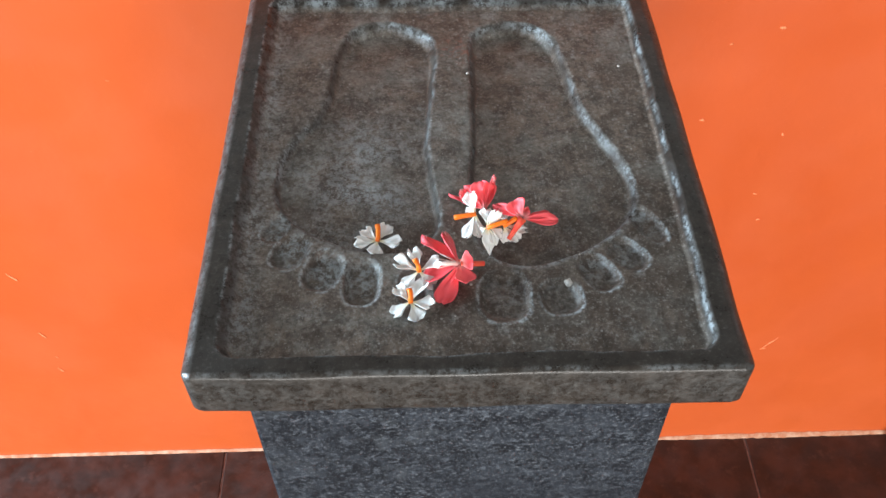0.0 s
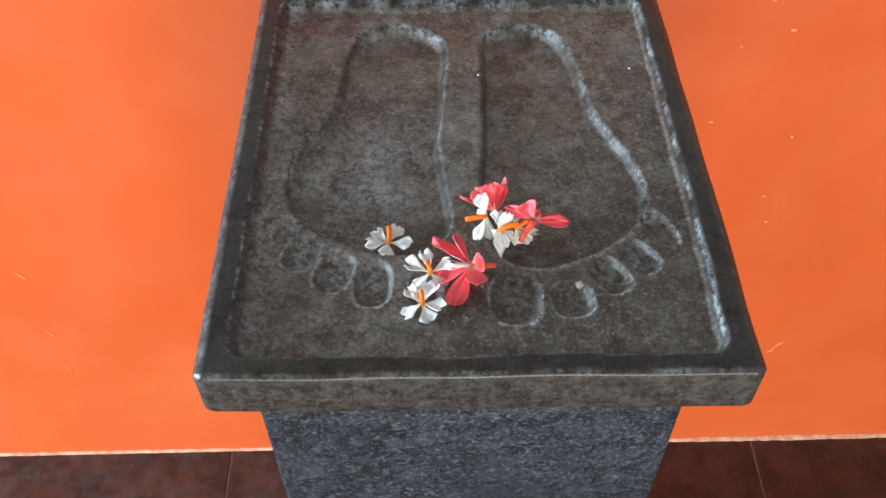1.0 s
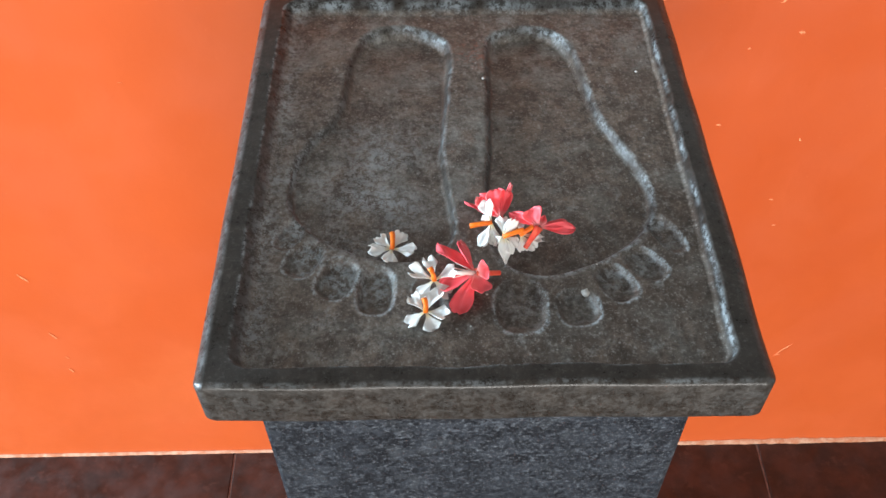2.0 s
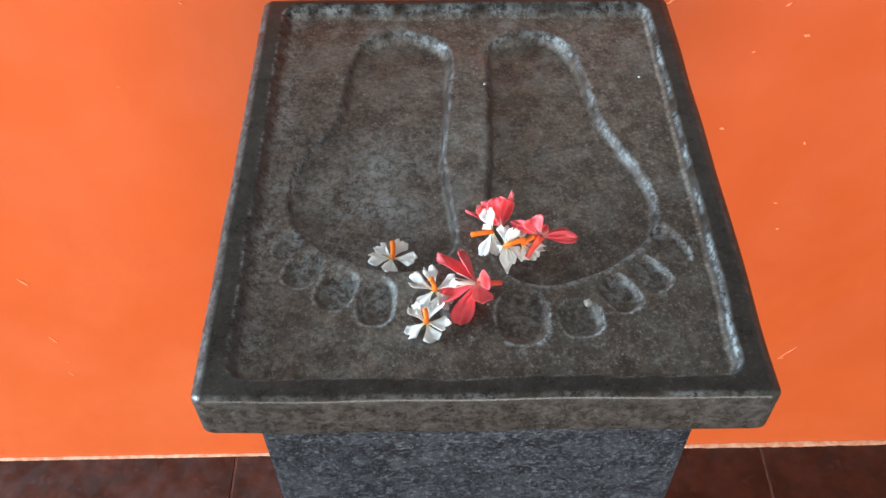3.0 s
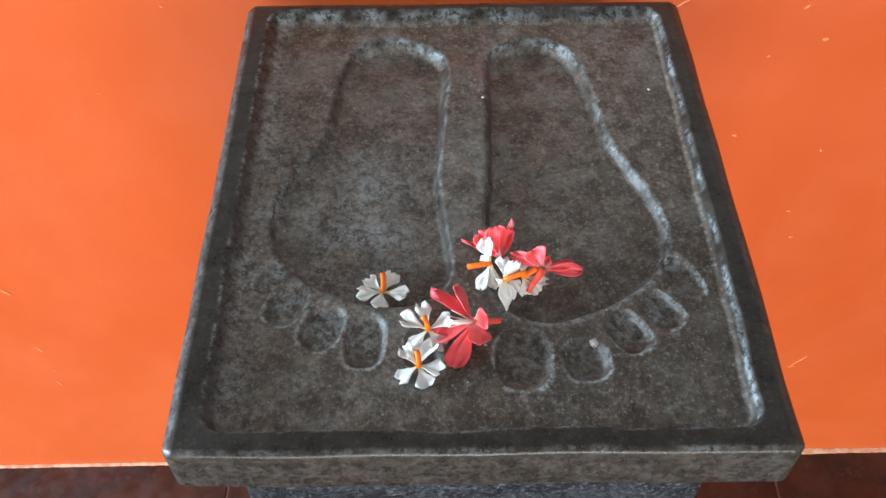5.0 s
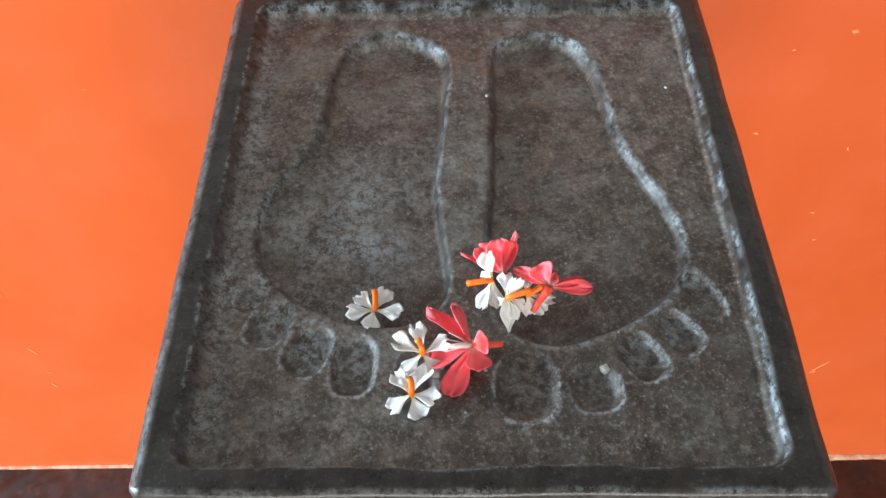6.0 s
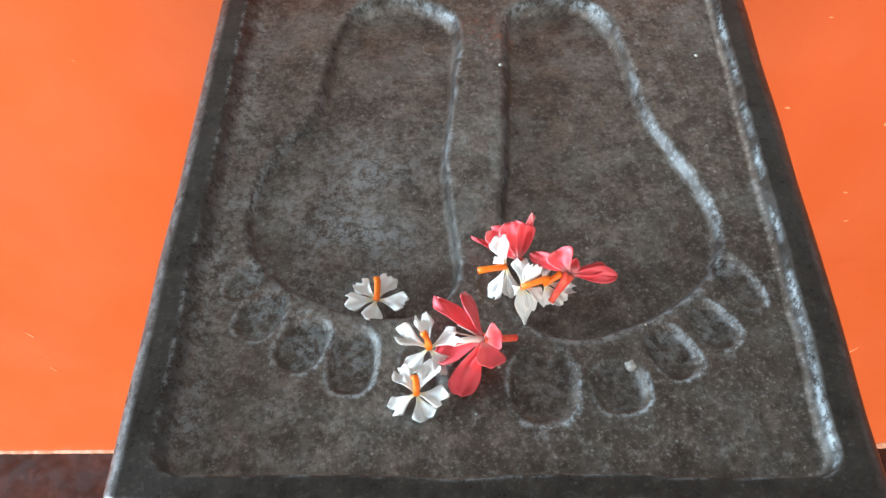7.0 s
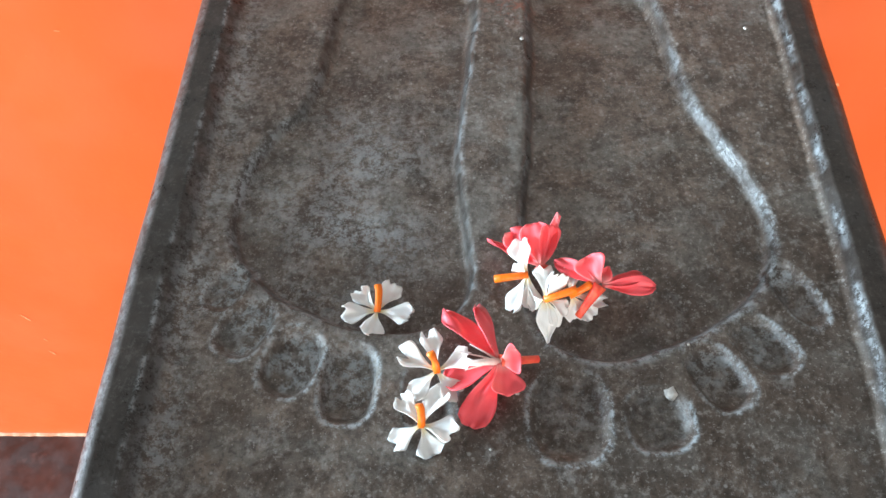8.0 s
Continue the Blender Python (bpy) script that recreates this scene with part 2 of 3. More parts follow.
tagged(wall_west, "painted side wall with a wide open window", "wall", kind="structure")
wall_east = new("wall_east", mesh_from("wall_east", boxes((EAST, EAST + 0.2, SOUTH - 0.2, WALL_Y, 0, TOP)), HALL_PAINT, False))
tagged(wall_east, "plain painted side wall", "wall", kind="structure")
ceiling = new("ceiling", mesh_from("ceiling", boxes((WEST - 0.2, EAST + 0.2, SOUTH - 0.2, WALL_Y + 0.25, TOP, TOP + 0.1)), CEILING, False))
tagged(ceiling, "plain dark ceiling of the hall", "ceiling", kind="structure")
floor = new("floor", mesh_from("floor", boxes((WEST - 0.2, EAST + 0.2, SOUTH - 0.2, WALL_Y, -0.10, GROUND - 0.0025)), GROUT, False))
tagged(floor, "dark red-brown polished tile floor with pale joints", "floor", kind="structure")
ground = new("ground", mesh_from("ground", boxes((-300, 300, -300, 300, -0.2, -0.12)), mottled("outdoor_earth", (0.16, 0.12, 0.08), (0.22, 0.18, 0.13), 2, 0.9), False))
tagged(ground, "bare earth outside the hall", "ground", kind="structure")


def plaster_bead():
    """The chipped edge of plaster between wall and floor."""
    verts, faces, step = [], [], 0.006
    n = int((EAST - WEST) / step)
    for i in range(n + 1):
        x = WEST + i * step
        worn = 0.5 + 0.5 * noise.noise((x * 3.1, 0.4, 0)) + 0.35 * noise.noise((x * 31, 2.0, 0)) + 0.22 * noise.noise((x * 110, 5.0, 0))
        more = 1.0 if x > 0.25 else 0.38
        high = 0.0014 + 0.0105 * more * max(0.04, worn)
        out = 0.0025 + 0.004 * more * max(0.1, worn + 0.3 * noise.noise((x * 60, 9.0, 0)))
        verts += [(x, WALL_Y - 0.0004, GROUND + high), (x, WALL_Y - 0.5 * out - 0.0006, GROUND + high * 0.8), (x, WALL_Y - out - 0.0008, GROUND + high * 0.35), (x, WALL_Y - out - 0.0012, GROUND)]
    for i in range(n):
        for j in range(3):
            a = 4 * i + j
            faces.append((a, a + 1, a + 5, a + 4))
    ob = new("baseboard", mesh_from("baseboard", (verts, [], faces), PLASTER))
    return tagged(ob, "thin chipped strip of pale plaster along the wall's foot", "wall trim", kind="structure")


plaster_bead()


def scuff(x, z, long, wide, turn, seed):
    """A scraped mark on the wall: a thin lens of bared paint."""
    r = random.Random(seed)
    bm = bmesh.new()
    left, right, n = [], [], 7
    for i in range(n + 1):
        u = i / n
        w = wide * math.sin(math.pi * (0.06 + 0.88 * u)) * r.uniform(0.5, 1.0)
        mid = r.uniform(-0.25, 0.25) * wide
        left.append(bm.verts.new(((u - 0.5) * long, -0.0005, mid + w / 2)))
        right.append(bm.verts.new(((u - 0.5) * long, -0.0005, mid - w / 2)))
    for i in range(n):
        bm.faces.new((left[i], right[i], right[i + 1], left[i + 1]))
    back = bmesh.ops.extrude_face_region(bm, geom=bm.faces[:])
    for v in back["geom"]:
        if isinstance(v, bmesh.types.BMVert):
            v.co.y = 0.0002
    bmesh.ops.recalc_face_normals(bm, faces=bm.faces[:])
    part("scuff", bm, SCUFF, wall_north, m=pose(x, WALL_Y, z, 0, turn, 0))


for i, (x, z, long, wide, turn) in enumerate((
        (-0.466, 0.451, 0.020, 0.0032, 58),
        (-0.471, 0.315, 0.018, 0.0028, 62),
        (-0.469, 0.258, 0.008, 0.0018, 60),
        (-0.474, 0.223, 0.013, 0.0028, 65),
        (0.623, 0.245, 0.032, 0.0026, -55),
        (0.616, 0.229, 0.010, 0.0034, -25),
        (0.420, 0.706, 0.006, 0.0045, 20),
        (0.530, 0.532, 0.005, 0.004, 0),
        (0.450, 0.871, 0.007, 0.0025, -40),
        (0.331, 0.877, 0.022, 0.0022, -35),
        (0.479, 0.833, 0.007, 0.005, 10),
        (0.514, 0.580, 0.006, 0.003, 15),
        (0.429, 0.813, 0.004, 0.003, 0),
        (0.521, 0.681, 0.006, 0.003, 60),
        (-0.152, 0.886, 0.004, 0.002, 30),
        (-0.126, 0.895, 0.004, 0.002, 10),
        (-0.242, 0.783, 0.005, 0.0010, 8),
        )):
    scuff(x, z, long, wide, turn, i)


# ---- the pedestal ----
BASE = Vector((0.125, 0.56, 0.0))
RIM_Z, FLOOR_Z, SLAB_LOW = 0.9285, 0.9190, 0.8850

LEFT_SOLE = ((0.062, 0.733), (0.038, 0.724), (0.027, 0.696), (0.022, 0.665), (0.019, 0.632), (0.013, 0.609), (0.000, 0.590), (-0.011, 0.566),
             (-0.015, 0.540), (-0.013, 0.518), (-0.005, 0.500), (0.010, 0.485), (0.032, 0.472), (0.062, 0.461), (0.088, 0.463), (0.105, 0.474),
             (0.112, 0.496), (0.108, 0.525), (0.104, 0.570), (0.106, 0.607), (0.110, 0.650), (0.113, 0.685), (0.108, 0.710), (0.089, 0.727))
RIGHT_SOLE = ((0.142, 0.705), (0.149, 0.720), (0.165, 0.728), (0.184, 0.730), (0.204, 0.721), (0.217, 0.701), (0.222, 0.675), (0.226, 0.642),
              (0.231, 0.610), (0.243, 0.580), (0.253, 0.553), (0.259, 0.526), (0.256, 0.502), (0.244, 0.482), (0.225, 0.466), (0.202, 0.454),
              (0.178, 0.447), (0.158, 0.449), (0.143, 0.460), (0.135, 0.485), (0.134, 0.531), (0.138, 0.588), (0.140, 0.650))
# toes: centre, half sizes, turn, depth
TOES = ((0.0550, 0.4360, 0.0138, 0.0212, -3, 0.0046), (0.0275, 0.4468, 0.0140, 0.0190, -18, 0.0046), (0.0035, 0.4655, 0.0128, 0.0185, -24, 0.0034),
        (-0.0085, 0.4885, 0.0098, 0.0165, -24, 0.0028), (0.0915, 0.4290, 0.0125, 0.0170, 4, 0.0024),
        (0.1530, 0.4200, 0.0185, 0.0225, 0, 0.0044), (0.1915, 0.4185, 0.0150, 0.0155, 10, 0.0036), (0.2197, 0.4390, 0.0122, 0.0180, 30, 0.0042),
        (0.2425, 0.4552, 0.0118, 0.0172, 40, 0.0040), (0.2615, 0.4828, 0.0092, 0.0205, 26, 0.0032))


def rounded_loop(points, per=8):
    """A closed Catmull-Rom curve through the points."""
    p, out = [np.array(q) for q in points], []
    n = len(p)
    for i in range(n):
        a, b, c, d = p[i - 1], p[i], p[(i + 1) % n], p[(i + 2) % n]
        for k in range(per):
            t = k / per
            out.append(0.5 * (2 * b + (c - a) * t + (2 * a - 5 * b + 4 * c - d) * t * t + (3 * b - a - 3 * c + d) * t ** 3))
    return np.array(out)


def signed_distance(x, y, loop):
    """Distance to a closed curve, minus inside."""
    best, inside = np.full(x.shape, 9.0), np.zeros(x.shape, bool)
    for a, b in zip(loop, np.roll(loop, -1, 0)):
        e = b - a
        t = np.clip(((x - a[0]) * e[0] + (y - a[1]) * e[1]) / (e @ e), 0, 1)
        best = np.minimum(best, np.hypot(x - a[0] - t * e[0], y - a[1] - t * e[1]))
        crosses = (a[1] > y) != (b[1] > y)
        inside ^= crosses & (x < a[0] + (y - a[1]) * e[0] / (e[1] if e[1] else 1e-9))
    return np.where(inside, -best, best)


def steps(length, fine, edge, coarse):
    """Places from 0 to length, closer together near both ends."""
    a = np.arange(0, edge, fine)
    mid = np.linspace(edge, length - edge, int((length - 2 * edge) / coarse))
    return np.concatenate([a, mid, length - a[::-1]])


def waves(x, y, size, seed):
    """Soft unevenness between -1 and 1."""
    r, total = np.random.RandomState(seed), np.zeros(x.shape)
    for k in range(9):
        ang, f, ph = r.uniform(0, 6.283), r.uniform(0.6, 1.6) / size, r.uniform(0, 6.283)
        total += np.sin(6.283 * f * (x * math.cos(ang) + y * math.sin(ang)) + ph)
    return total / 4.5


def toe_sheen(x):
    """How strongly sheen is painted into a toe hollow: most at the outer toes of one foot."""
    return 2.3 if x < 0.04 else 1.9 if x < 0.08 else 0.5 if x < 0.21 else 1.1


def slab_mesh():
    us, vs = steps(0.36, 0.0007, 0.030, 0.00125), steps(0.416, 0.0007, 0.030, 0.00125)
    U, V = np.meshgrid(us, vs)
    u, v = U / 0.36, V / 0.416
    # plan: a slightly uneven four-sided slab
    xl, xr = -0.0568 - 0.0004 * v, 0.3070 - 0.0002 * v
    yf, yb = 0.3545 - 0.0035 * u, 0.7735 - 0.0060 * u
    X = xl + (xr - xl) * u + 0.0006 * waves(U, V, 0.12, 1)
    Y = yf + (yb - yf) * v + 0.0006 * waves(U, V, 0.10, 2)
    # corners rounded in plan
    R = 0.008
    du, dv = np.minimum(U, 0.36 - U), np.minimum(V, 0.416 - V)
    corner = (du < R) & (dv < R)
    a, b = np.clip(1 - du / R, 0, 1), np.clip(1 - dv / R, 0, 1)
    X += np.where(corner, np.sign(U - 0.18) * R * (a * np.sqrt(1 - b * b / 2) - a), 0)
    Y += np.where(corner, np.sign(V - 0.208) * R * (b * np.sqrt(1 - a * a / 2) - b), 0)
    # sunk panel with hollowed inner sides and rounded corners
    wob = 0.0007 * waves(U, V, 0.07, 3) + 0.0003 * waves(U, V, 0.018, 19)
    west, east, south, north = U - 0.0190 + wob, 0.36 - U - 0.0178 + wob, V - 0.0150 + wob, 0.416 - V - 0.0105 + wob
    R = 0.0145
    a, b = np.clip(R - np.minimum(west, east), 0, None), np.clip(R - np.minimum(south, north), 0, None)
    inward = R - np.hypot(a, b)
    run_u, run_v = np.where(west < east, 0.0125, 0.0068), np.where(south < north, 0.0050, 0.0125)
    run = (run_u * a ** 2 + run_v * b ** 2 + 1e-12) / (a ** 2 + b ** 2 + 1e-10)
    t = np.clip(inward / np.clip(run, 0.004, 0.0135), 0, 1)
    S = 0.55 * (1 - (1 - t) ** 2) + 0.45 * t * t * (3 - 2 * t)
    Z = RIM_Z - (RIM_Z - FLOOR_Z) * S
    # bruised inner arris: sharp and broken along the sides and front; east line paints light on its slope
    broken = (0.5 + 0.7 * waves(U, V, 0.035, 13) + 0.3 * waves(U, V, 0.009, 20)).clip(0, 1)
    bright = np.where(b > a, np.where(south < north, 0.85, 0.25), np.where(west < east, 0.95, 0.95))
    chips_and_light = bright * broken * np.exp(-((inward - np.where((a >= b) & (east < west), 0.0020, 0.0003)) / 0.0010) ** 2)
    # back slope paled: the front light it catches is put into the colour
    chips_and_light += 0.60 * (4 * S * (1 - S)) * (b > a) * (north < south) * (0.55 + 0.6 * waves(U, V, 0.03, 21)).clip(0, 1)
    # worn outer edges; the stronger front line paints that edge's highlight
    for d, wide, drop in ((U, 0.0075, 0.0062), (0.36 - U, 0.0080, 0.0058), (V, 0.0040, 0.0036), (0.416 - V, 0.0060, 0.0045)):
        w = np.clip(1 - d / wide, 0, 1)
        Z -= drop * (0.35 * w + 0.65 * (1 - np.sqrt(1 - 0.97 * w * w)))
        chips_and_light += (0.30 if d is V else 0.15) * np.exp(-((d - 0.6 * wide) / 0.0016) ** 2) * (0.5 + 0.7 * waves(U, V, 0.05, 17)).clip(0, 1)
        # left bevel: bluish side light painted on as a pale band
        if d is U:
            chips_and_light += 0.16 * smoothstep(wide - d, 0, 0.003) * (0.7 + 0.4 * waves(U, V, 0.04, 18)).clip(0, 1)
    chips_and_light *= np.where((du < 0.011) & (dv < 0.011), 0.25, 1.0)
    # the pressed footprints
    wob = 0.0006 * waves(X, Y, 0.045, 4)
    low, sole_shade = np.zeros(X.shape), np.zeros(X.shape)
    for loop in (LEFT_SOLE, RIGHT_SOLE):
        d = signed_distance(X, Y, rounded_loop(loop)) + wob
        d = d + 0.0015
        # pale band on sole edges: light on the slopes painted in, with chips
        edge_light = (0.35 + 0.8 * waves(X, Y, 0.05, 8) + 0.4 * waves(X, Y, 0.012, 12)).clip(0, 1)
        chips_and_light += 0.60 * edge_light * np.exp(-((d - 0.0008) / 0.0020) ** 2)
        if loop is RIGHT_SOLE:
            chips_and_light += 1.2 * (0.65 + 0.5 * waves(X, Y, 0.02, 22)).clip(0, 1) * np.exp(-((d - 0.0010) / 0.0034) ** 2) * smoothstep(-Y, -0.505, -0.47)
        heel = smoothstep(Y, 0.60, 0.72)
        # shade of the sole slopes, painted by lowering worn there
        sole_shade += 0.85 * np.exp(-((d + 0.0003) / 0.0028) ** 2)
        # heel slopes: scraped texture, with front light painted in
        chips_and_light += 0.55 * smoothstep(Y, 0.695, 0.715) * (0.6 + 0.4 * waves(X, Y, 0.015, 25)).clip(0, 1) * np.exp(-((d + 0.0010) / 0.0032) ** 2)
        low = np.maximum(low, (0.0082 + 0.0018 * heel) * ramp(-d, -0.0020, 0.0032 + 0.003 * heel) - 0.0010 * smoothstep(-d, 0.012, 0.045))
    for cx, cy, rx, ry, turn, deep in TOES:
        rx, ry = 0.95 * rx, 0.95 * ry
        c, s = math.cos(radians(turn)), math.sin(radians(turn))
        p, q = (X - cx) * c + (Y - cy) * s, -(X - cx) * s + (Y - cy) * c
        r = (np.abs(p / rx) ** 2.7 + np.abs(q / ry) ** 2.7) ** (1 / 2.7) + 6 * wob
        chips_and_light += 1.6 * np.exp(-((r - 1.05) / 0.060) ** 2) * (0.75 - 0.55 * (q / ry) + 0.4 * waves(X, Y, 0.03, 11)).clip(0, 1)
        low = np.maximum(low, ((1.45 if cx < 0.08 else 1.2) * deep + 0.0002 * waves(X, Y, 0.008, 24)) * ramp(-r, -1.05, -0.70) - 0.0008 * smoothstep(-r, -0.6, 0.0))
        # light and sheen painted into the hollow, paler towards back right
        inside = ramp(-r, -1.0, -0.75)
        chips_and_light += inside * (toe_sheen(cx) * (0.38 + 0.28 * q / ry + 0.22 * p / rx + 0.3 * waves(X, Y, 0.022, 15) + 0.2 * waves(X, Y, 0.0065, 23))).clip(0, 0.9)
    # window sheen on the left sole and margin, painted as paler stone
    ball = np.exp(-((X - 0.045) / 0.045) ** 2 - ((Y - 0.545) / 0.075) ** 2) + 0.7 * np.exp(-((X + 0.027) / 0.012) ** 2)
    chips_and_light += 0.85 * ball * (0.7 + 0.5 * waves(X, Y, 0.05, 16)).clip(0, 1.3) * S
    Z -= low * S
    Z += S * (0.00035 * waves(X, Y, 0.045, 5) + 0.00012 * waves(X, Y, 0.010, 6))
    nv, nu = X.shape
    top = np.stack([X - BASE.x, Y - BASE.y, Z], -1).reshape(-1, 3)
    idx = np.arange(nv * nu).reshape(nv, nu)
    quads = np.stack([idx[:-1, :-1], idx[:-1, 1:], idx[1:, 1:], idx[1:, :-1]], -1).reshape(-1, 4)
    # sides and underside
    ring = np.concatenate([idx[0, :-1], idx[:-1, -1], idx[-1, :0:-1], idx[:0:-1, 0]])
    verts, faces, last, n = [top], [quads], ring, len(ring)
    count = nv * nu
    mid = np.array([0.0, 0.0])
    for z, inset in ((0.9160, 0.0), (0.9040, 0.0), (SLAB_LOW + 0.004, 0.0), (SLAB_LOW + 0.001, 0.0012), (SLAB_LOW, 0.004), (SLAB_LOW, 0.05)):
        lap = top[ring].copy()
        size = np.abs(lap[:, :2] - mid).max(0)
        lap[:, :2] *= 1 - inset / size
        lap[:, 2] = np.minimum(lap[:, 2] - 0.0004, z) if z > 0.915 else z
        new_ids = np.arange(count, count + n)
        faces.append(np.stack([np.roll(last, -1), last, new_ids, np.roll(new_ids, -1)], -1))
        verts.append(lap)
        last, count = new_ids, count + n
    me = mesh_from("footprint_slab", (np.concatenate(verts).tolist(), [], np.concatenate(faces).tolist()), STONE)
    rest = np.ones(count - nv * nu)
    # low worn on panel and sole slopes paints their shade as dark stone
    for name, side, values in (("worn", 0.05, ((smoothstep(S, 0.55, 1.0) - sole_shade) * (0.85 + 0.2 * waves(X, Y, 0.03, 9))).clip(0, 1)), ("chips_and_light", 0.06, chips_and_light.clip(0, 1))):
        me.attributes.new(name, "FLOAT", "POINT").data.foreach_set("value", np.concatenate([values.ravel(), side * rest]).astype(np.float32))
    return me


pedestal = tagged(new("stone_pedestal"), "dark stone pedestal with two footprints carved in its sunk top", "pedestal")
pedestal.location = BASE
slab = new("footprint_slab", slab_mesh())
slab.parent = pedestal
tagged(slab, "weathered black stone slab with sunk carved footprints and a raised rim")
shaft = boxes((-0.154, 0.150, -0.180, 0.180, GROUND, SLAB_LOW + 0.002, 0.0035, 2))
part("column", shaft, GRANITE, pedestal, "square blue-grey speckled granite column", smooth=False)


# ---- flowers ----
def petal(long, wide, shape, cup, curl, seed, turned, n=12, m=6):
    """One petal along +x, root at the origin, facing +z; thin but closed. shape: fan (broad, notched), round or spike."""
    r = random.Random(seed)
    calm = 1.0 if shape == "fan" else 0.45
    lean, wave, ph, notch, twist = r.uniform(-0.35, 0.35), r.uniform(0.6, 1.4), r.uniform(0, 6), r.uniform(0.05, 0.24), r.uniform(-turned, turned)
    top = []
    for i in range(n + 1):
        u = i / n
        if shape == "fan":
            w = 0.5 * wide * (0.13 + 0.87 * float(smoothstep(u, 0.05, 0.85)))
            w *= 1 - 0.16 * max(0.0, (u - 0.80) / 0.20) ** 2
        elif shape == "round":
            w = 0.5 * wide * (0.16 + 0.84 * math.sin(min(1.0, u / 0.68) * math.pi / 2) ** 1.4)
            w *= math.sqrt(max(0.0, 1 - max(0.0, (u - 0.68) / 0.32) ** 2 * 0.96))
        elif shape == "blunt":
            w = 0.5 * wide * (0.22 + 0.78 * float(smoothstep(u, 0.0, 0.80)))
            w *= math.sqrt(max(0.0, 1 - max(0.0, (u - 0.74) / 0.26) ** 3 * 0.80))
        else:
            w = 0.5 * wide * (0.20 + 0.80 * math.sin(min(1.0, u / 0.45) * math.pi / 2))
            w *= 1 - 0.93 * max(0.0, (u - 0.45) / 0.55) ** 1.3
        for j in range(-m, m + 1):
            v = j / m
            reach = 1.0
            if shape == "fan":
                reach = 1 - u * u * (notch * math.exp(-((v - lean) / 0.34) ** 2) + 0.20 * abs(v) ** 3 + 0.10 * noise.noise((2.2 * v + ph, seed * 0.7, 0)) + 0.03 * math.sin(9 * v + ph))
            x = long * u * reach
            y = w * v + long * 0.16 * lean * u * u
            z = cup * wide * v * v * u + curl * long * u * u - 0.012 * wide * math.exp(-(v / 0.22) ** 2) * u * (1 - 0.5 * u)
            z += calm * (0.07 * long * wave * math.sin(4.5 * u + 2.5 * v + ph) * u + 0.05 * long * math.cos(5 * v + 2 * ph) * u * u + 0.09 * long * wave * v * math.sin(3 * u + ph) * u)
            z += 0.11 * long * noise.noise((seed * 3.7 + 2.6 * u, 1.7 * v, 0.3)) * u
            y += 0.05 * long * noise.noise((seed * 1.3, 3.0 * u, v)) * u
            turn = twist * u
            top.append((x, y * math.cos(turn), z + y * math.sin(turn)))
    k = 2 * m + 1
    thick = 0.0004
    verts = top + [(x, y, z - thick) for x, y, z in top]
    off, faces = len(top), []
    for i in range(n):
        for j in range(k - 1):
            a = i * k + j
            faces.append((a, a + k, a + k + 1, a + 1))
            faces.append((off + a, off + a + 1, off + a + k + 1, off + a + k))
    rim = [j for j in range(k)] + [i * k + k - 1 for i in range(1, n + 1)] + [n * k + j for j in range(k - 2, -1, -1)] + [i * k for i in range(n - 1, 0, -1)]
    for a, b in zip(rim, rim[1:] + rim[:1]):
        faces.append((a, b, off + b, off + a))
    return verts, [], faces


def tube(path, radii, sides=10):
    """A closed round tube along a path of points."""
    bm = bmesh.new()
    rings = []
    for i, p in enumerate(path):
        p = Vector(p)
        d = (Vector(path[min(i + 1, len(path) - 1)]) - Vector(path[max(i - 1, 0)])).normalized()
        s = d.orthogonal().normalized()
        t = d.cross(s)
        rings.append([bm.verts.new(p + radii[i] * (math.cos(6.2832 * k / sides) * s + math.sin(6.2832 * k / sides) * t)) for k in range(sides)])
    for a, b in zip(rings, rings[1:]):
        for k in range(sides):
            bm.faces.new((a[k], a[(k + 1) % sides], b[(k + 1) % sides], b[k]))
    bm.faces.new(rings[0][::-1])
    bm.faces.new(rings[-1])
    bmesh.ops.recalc_face_normals(bm, faces=bm.faces[:])
    return bm


def along(root, way, face, lift=0.0):
    """A pose at root whose x goes along way and whose z leans to face."""
    x = Vector(way).normalized()
    z = (Vector(face) - Vector(face).dot(x) * x).normalized()
    y = z.cross(x)
    return Matrix.Translation(Vector(root) + lift * z) @ Matrix((x, y, z)).transposed().to_4x4()


def jasmine(place, stem, petals, label, seed):
    """A white night jasmine: stem is the tube's way and length; petals are (way, face, length, width, curl)."""
    thing = tagged(new("jasmine_flower"), label, "flower", "fallen flowers on the slab")
    thing.location = place
    s = Vector(stem)
    bend = Vector((0.0006, 0.0, 0.0003))
    part("tube", tube([s * 0.0 - s.normalized() * 0.0006, s * 0.35 + bend, s * 0.8 + bend, s, s * 1.02], [0.0017, 0.0017, 0.0019, 0.0019, 0.0014]), TUBE_ORANGE, thing, "bright orange flower tube")
    for k, (way, face, long, wide, curl, *shape) in enumerate(petals):
        data = petal(1.04 * long, 1.10 * wide, shape[0] if shape else "fan", 0.16, curl, seed * 10 + k, 0.35)
        part("petal", data, WHITE_PETAL, thing, m=along(Vector(way).normalized() * 0.0007, way, face, 0.0002 * k))
    return thing


